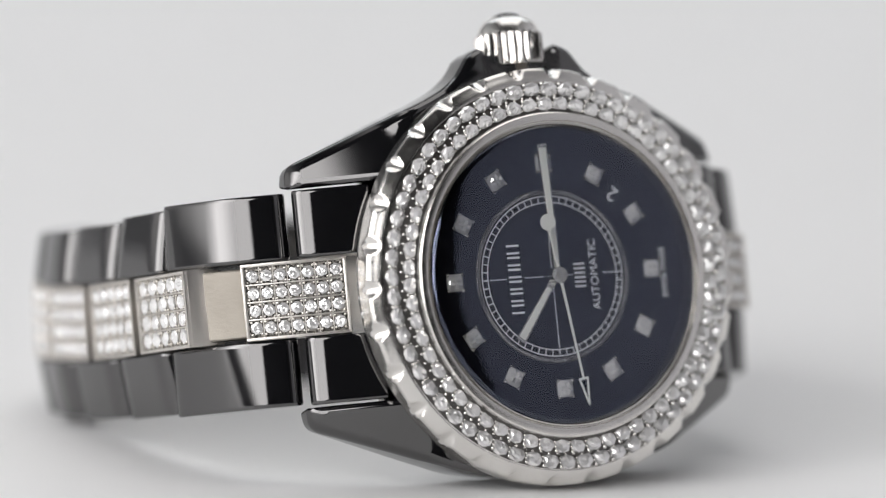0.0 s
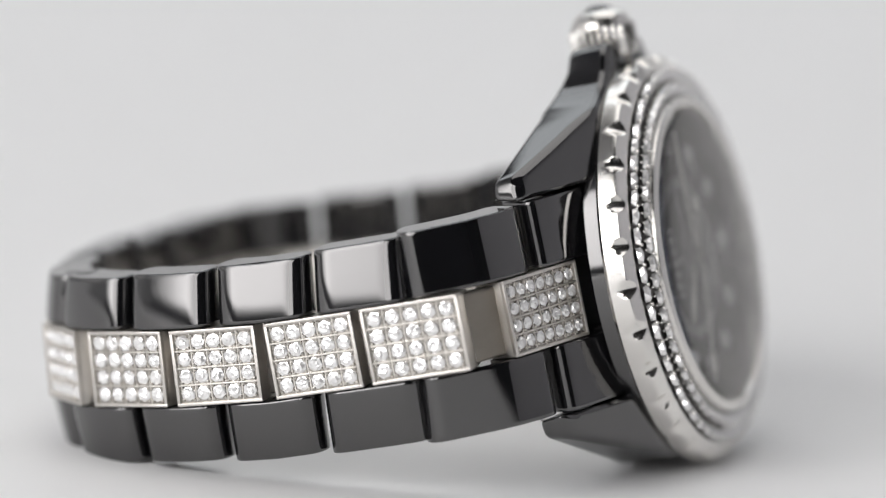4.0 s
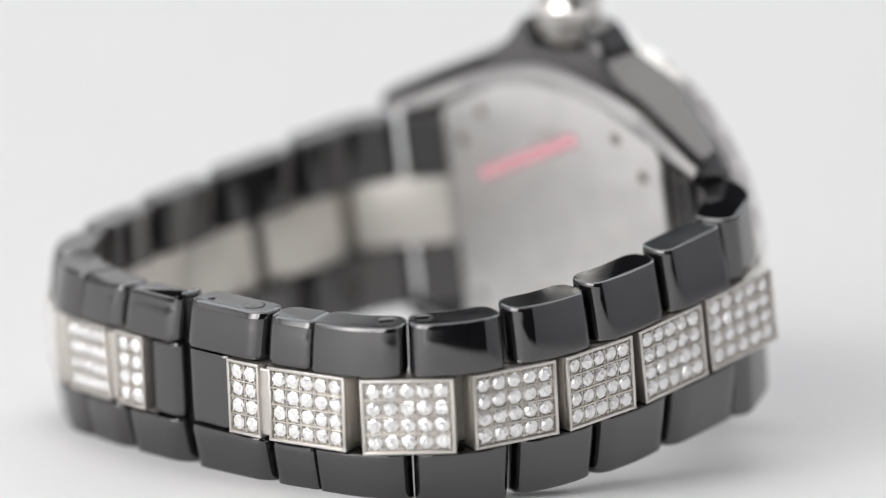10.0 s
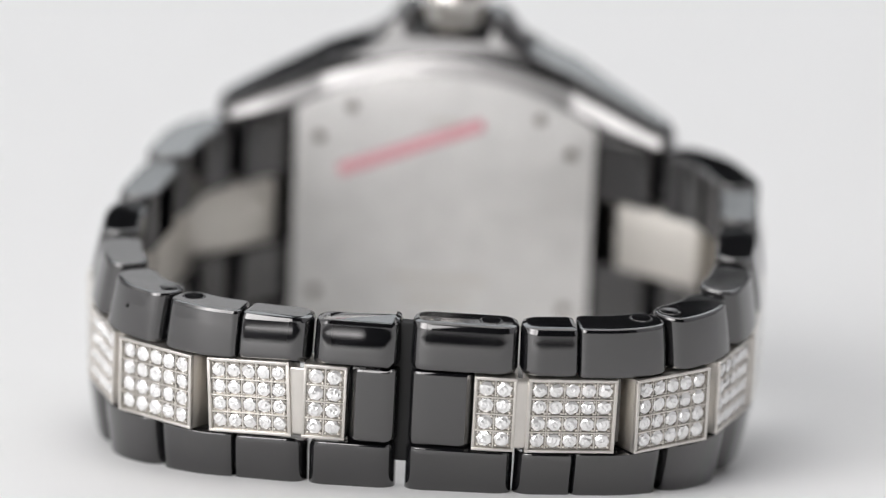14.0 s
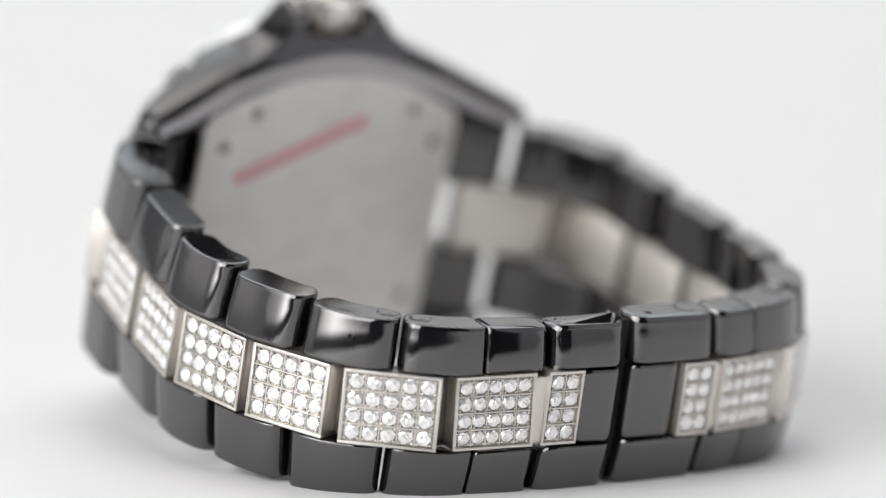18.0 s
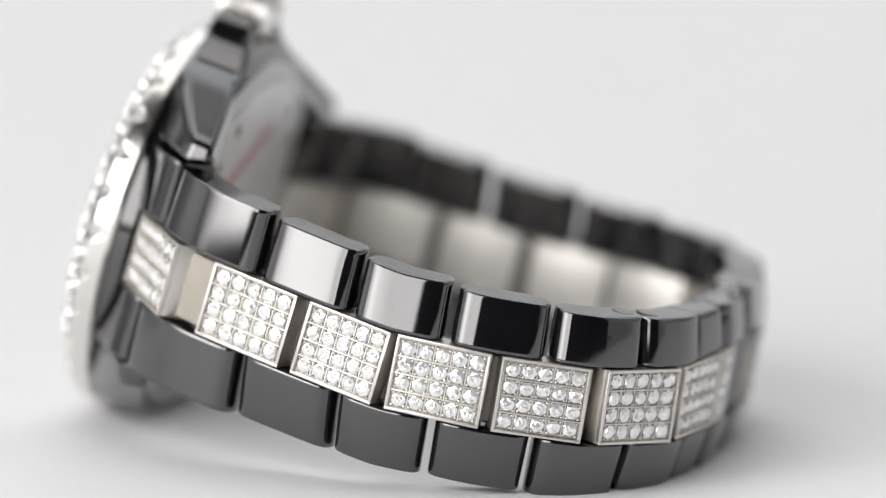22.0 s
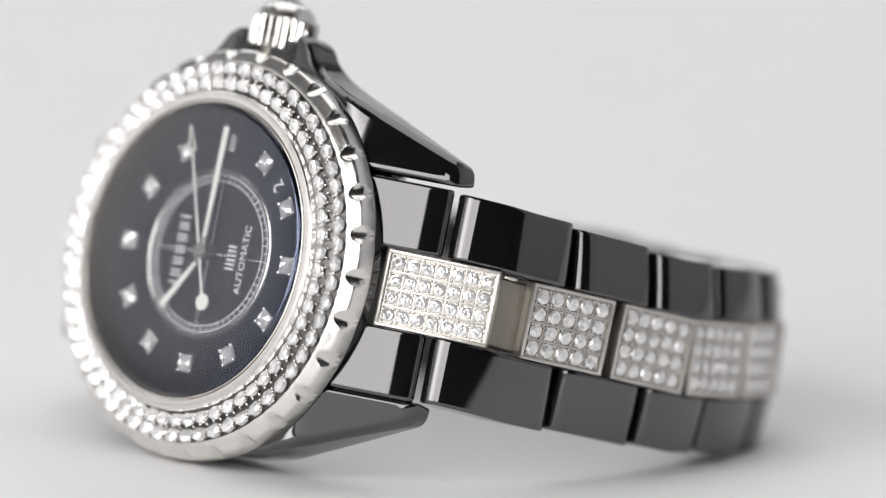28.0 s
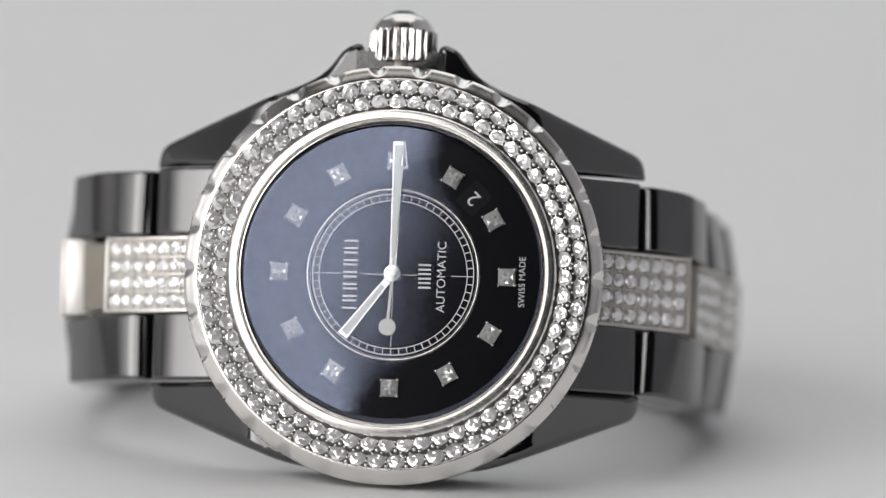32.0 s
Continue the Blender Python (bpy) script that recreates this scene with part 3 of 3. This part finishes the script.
def band(path, side, thick, h0, h1, round_out, round_in, edge=0.22, sink=0.0, dome=False, ends=(1.0, 1.0)):
    """A block along an outer path of the plan, with rounded ends, from height h0 to h1."""
    pts = [Vector(p) for p in path]
    dirs = [inward(pts[max(i - 1, 0)], pts[min(i + 1, len(pts) - 1)], side) for i in range(len(pts))]
    outer = [p + d * sink for p, d in zip(pts, dirs)]
    inner = [p + d * (sink + thick) for p, d in zip(pts, dirs)]
    n = len(outer)
    radii = [round_out * ends[0 if i == 0 else 1] if i in (0, n - 1) else 3.0 for i in range(n)]
    radii += [round_in * ends[1 if i == 0 else 0] if i in (0, n - 1) else 3.0 for i in range(n)]
    bm = bmesh.new()
    rings = []
    flat = [(0, h0 + edge + (h1 - h0 - 2 * edge) * q) for q in (0, 0.03, 0.25, 0.5, 0.75, 0.97, 1)]
    steps = [(edge + 0.1, h0), (edge, h0), (edge * 0.3, h0 + edge * 0.3)] + flat + [(edge * 0.3, h1 - edge * 0.3), (edge, h1), (edge + 0.1, h1)]
    for inset, h in steps:
        q = max(0.0, abs(h) - 3.6) if dome else 0.0
        drop = (q * DOME[0] + q * q * DOME[1]) * float(np.interp(pts[0].y + pts[-1].y, [18.0, 44.0, 112.0, 117.0], [0.0, 1.0, 1.0, 1.2]))
        poly = rounded([p + d * drop for p, d in zip(outer, dirs)] + inner[::-1], radii, 6)
        slope = SLOPE if dome and h > h1 - edge - 0.02 else 0.0
        rings.append([on_bracelet(p, h + slope * max(0.0, min(thick, (p - pts[0]).dot(dirs[0]) if len(pts) < 3 else min((p - a).dot(d) for a, d in zip(pts, dirs))))) for p in offset(poly, inset)])
    loft(bm, rings)
    return bm


def between(a, b, t):
    return (a[0] + (b[0] - a[0]) * t, a[1] + (b[1] - a[1]) * t)


def plate_pose(near, far, side):
    """Local pose of a plate: x along it, -y out of its face, z across the bracelet."""
    n, f = on_bracelet(near, 0), on_bracelet(far, 0)
    a = (f - n).normalized()
    mid = (n + f) / 2
    t = tilt(mid.y)
    up = Vector((0, -math.sin(t), math.cos(t)))
    along = -a if side < 0 else a
    inn = up.cross(along).normalized()
    up = along.cross(inn).normalized()
    m = Matrix((along, inn, up)).transposed().to_4x4()
    m.translation = mid
    return m, (f - n).length


def plate(near, far, side, columns, rng):
    m, length = plate_pose(near, far, side)
    half, high = length / 2, 3.5
    bm = bmesh.new()
    box(bm, -half, half, 0.30, 3.3, -high, high, 0.12)
    b = 0.30
    box(bm, -half, half, 0.0, 0.5, high - b, high, 0.07)
    box(bm, -half, half, 0.0, 0.5, -high, -high + b, 0.07)
    e = 0.34 if columns > 2 else 0.28
    box(bm, half - e, half, 0.0, 0.5, -high + b * 0.9, high - b * 0.9, 0.07)
    box(bm, -half, -half + e, 0.0, 0.5, -high + b * 0.9, high - b * 0.9, 0.07)
    px, pz = (length - 2 * e - 0.1) / columns, (2 * high - 2 * b - 0.1) / 4
    for r in range(1, 4):
        z = (r - 2) * pz
        box(bm, -half + e, half - e, 0.03, 0.4, z - 0.07, z + 0.07, 0.02)
    for c in range(1, columns):
        x = (c - columns / 2) * px
        box(bm, x - 0.05, x + 0.05, 0.17, 0.4, -high + b, high - b)
    for c in range(columns):
        for r in range(4):
            for u, v in ((-1, -1), (-1, 1), (1, -1), (1, 1)):
                bead(bm, (c + 0.5 - columns / 2 + 0.36 * u) * px, 0.12, (r - 1.5 + 0.36 * v) * pz, rng.uniform(0.11, 0.15))
    seat = bmesh.new()
    box(seat, -half + e, half - e, 0.26, 0.29, -high + b, high - b)
    link = part("centre_link", bm, LINKSTEEL, watch, "steel centre link set with rows of small diamonds", 0.5, w(m))
    inner = bmesh.new()
    box(inner, -half + 0.25, half - 0.25, 3.25, 3.9, -high + 0.1, high - 0.1, 0.15)
    part("inner_plate", inner, INNER, link, "satin steel inner face", 0.5)
    part("stone_seat", seat, SETTING, link, "metal bed of the stones", 0)
    for c in range(columns):
        for r in range(4):
            place = pose((c - (columns - 1) / 2) * px, 0.2 + rng.uniform(-0.03, 0.03), (r - 1.5) * pz, rng.uniform(-5, 5), 0, rng.uniform(-5, 5)) @ pose(0, 0, 0, 0, rng.uniform(0, 90), 0)
            part("diamond", STONES[rng.randrange(6)], DIAMOND, link, at=metric(place @ Matrix.Scale(min(px, pz) / 1.56, 4)))
    return link


def pin(link, p, inn, r, h):
    """A flush pin end on the upper edge of a link."""
    bm = bmesh.new()
    c = on_bracelet(p, h)
    t = tilt(p[1])
    up = Vector((-SLOPE * inn.x, -math.sin(t) - SLOPE * inn.y, math.cos(t))).normalized()
    lathe(bm, [(r, 0.05), (r, -0.05), (r * 0.93, -0.09), (0.02, -0.1)], 32)
    place = metric(Matrix.Translation(c) @ Vector((0, -1, 0)).rotation_difference(up).to_matrix().to_4x4())
    part("pin", bm, CERAMIC, link, "flush round pin", 0.4, place)
    # flat ring coloured black in place of the shaded gap
    bm = bmesh.new()
    lathe(bm, [(r - 0.02, -0.03), (r + 0.13, -0.03), (r + 0.17, 0.02)], 32)
    part("pin_gap_shade", bm, GAPBLACK, link, "flat black ring for the shaded gap round the pin", 0.4, place)


def bracelet(plates, side, rng):
    for i, (near, far) in enumerate(plates):
        plate(near, far, side, 7 if i == 0 else 2 if i == 7 else 5, rng)
    # recessed steel joints between the plates; most coloured dark as the gaps' shade
    for i in range(7):
        a, b = plates[i], plates[i + 1]
        path = [between(a[0], a[1], 0.8), a[1], b[0], between(b[0], b[1], 0.2)]
        part("joint", band(path, side, 1.4, -3.2, 3.2, 0.4, 0.4, sink=1.3 if i == 0 else 0.3 if i == 6 else 2.1), BRUSHED if i == 0 else LINKSTEEL if i == 6 else GAPSTEEL, watch, "recessed brushed steel joint, in narrow gaps coloured as shade", 0.4, w())
    mids = [between(a, b, 0.5) for i, (a, b) in enumerate(plates)]
    end = (-1.4 if side < 0 else -0.95, 59.4)
    seam = between(*plates[7], -0.05 if side < 0 else 0.08)
    paths = [[between(*plates[0], -0.3), between(*plates[0], 0.495)], [between(*plates[0], 0.505), plates[0][1], plates[1][0], mids[1]]]
    paths += [[mids[1], plates[1][1], plates[2][0], mids[2]], [mids[2], plates[2][1], plates[3][0], mids[3]], [mids[3], plates[3][1], plates[4][0], mids[4]],
              [mids[4], plates[4][1], plates[5][0], mids[5]]]
    knee = between(seam, plates[6][0], 0.6 if side < 0 else 0.73)
    paths += [[mids[5], plates[5][1], plates[6][0], knee], [knee, seam], [seam, end]]
    for upper in (1, -1):
        for k, path in enumerate(paths):
            first, last = Vector(path[0]), Vector(path[-1])
            gap = 0.3 if k > 1 else 0.2
            d0, d1 = (Vector(path[1]) - first).normalized(), (last - Vector(path[-2])).normalized()
            own = list(path)
            own[0], own[-1] = tuple(first + d0 * gap * (0.03 if k == 7 else 1)), tuple(last - d1 * gap * (0.03 if k == 6 else 1))
            if len(own) == 4 and k > 1:
                own = [own[0], between(own[1], own[2], 0.5), own[3]]
            if len(own) == 4:
                own = [own[0], between(own[1], own[2], 0.15), own[3]]
            if k == 1 and side > 0:
                own[0] = tuple(Vector(own[0]) - inward(path[0], path[1], side) * 0.3)
            if k == 0:
                out = inward(own[0], own[-1], side) * -0.4
                own = [own[0], tuple(Vector(between(own[0], own[1], 0.7)) + out), own[1]]
            hw = half_width((first.y + last.y) / 2, upper)
            h0, h1 = (3.62, hw) if upper > 0 else (-hw, -3.62)
            link = part("outer_link", band(own, side, 4.6, h0, h1, 1.9 if k > 0 else 0.4, 2.3 if k > 0 else 0.4, 0.5 if k > 6 else 0.2, 0.0, True, (0.5 if k == 0 else 0.4 if k == 7 else 1.0, 3.0 if k == 0 else 0.4 if k == 6 else 1.0)), CERAMIC, watch,
                        "glossy black ceramic outer link", 0.5, w())
            if upper > 0 and k == 5 and side > 0:
                bm = bmesh.new()
                d = (last - first).normalized()
                inn = inward(path[0], path[-1], side)
                spot = on_bracelet(tuple(Vector(own[1]) + d * 0.5 + inn * 0.62), 6.3)
                for r in (0.16, 0.1):
                    bmesh.ops.create_icosphere(bm, subdivisions=2, radius=r, matrix=Matrix.Translation(spot + Vector((0, 0, 0.4 - r * 2.5))))
                part("chip_mark", bm, GAPBLACK, link, "tiny dark chip in the ceramic", 0.5, Matrix.Identity(4))
            if upper > 0 and k in (5, 6, 8):
                inn = inward(path[0], path[-1], side)
                at = between(own[0], own[-1], {5: 0.8, 6: 0.26, 8: 0.27}[k])
                pin(link, tuple(Vector(at) + inn * 2.6), inn, 0.95, hw + SLOPE * 2.6)
                if k == 8:
                    at = between(own[0], own[-1], 0.77)
                    pin(link, tuple(Vector(at) + inn * 2.1), inn, 0.22, hw + SLOPE * 2.1)
    # black centre piece at the clasp
    a, b = plates[7][1], end
    path = [between(a, b, 0.02), between(a, b, 0.94)]
    part("clasp_link", band(path, side, 3.0, -3.5, 3.5, 1.3, 0.9, 0.3, 0.45), CERAMIC, watch, "glossy black ceramic centre piece of the clasp", 0.5, w())
    # hinge bar in matte black, so the clasp gap looks shaded
    part("clasp_hinge", band([between(a, b, 0.8), between(a, b, 1.06)], side, 1.5, -5.5, 7.6, 0.2, 0.2, 0.1, 1.9), GAPBLACK, watch, "hinge bar of the clasp, blackened for the gap's shade", 0.5, w())
    part("clasp_core", band([between(a, b, -0.2), between(a, b, 1.0)], side, 1.2, -3.3, 3.3, 0.3, 0.3, 0.2, 2.3), CERAMIC, watch, "black inner core of the clasp", 0.5, w())


bracelet(PLATES_A, -1, random.Random(11))
bracelet(PLATES_B, 1, random.Random(12))


# ---- what moves ----
def motions():
    turns = [(0, 0.00), (1, 10.60), (2, 21.24), (3, 31.93), (6, 64.09), (7, 74.52), (8, 84.75), (9, 95.00), (10, 105.31), (11, 115.62), (12, 125.93), (13, 136.19), (14, 146.31), (17, 176.31), (18, 186.40), (19, 196.56), (20, 206.74), (21, 216.84), (22, 226.85), (23, 236.79), (24, 246.70), (25, 256.65), (28, 286.97), (29, 297.24), (30, 307.52), (31, 317.73), (32, 327.90)]
    walk(watch, [(t, pose(0, 0, 0, 0, 0, a)) for t, a in turns])

    def hand(angle):
        return LIE @ Matrix.Rotation(radians(angle), 4, "Y")

    walk(hour_hand, [(0, hand(307.2)), (32, hand(307.5))])
    walk(minute_hand, [(0, hand(88.0)), (32, hand(91.0))])
    walk(second_hand, [(t, hand(93.6 - 6.0 * (32 - t))) for t in (0, 8, 16, 24, 32)])


motions()
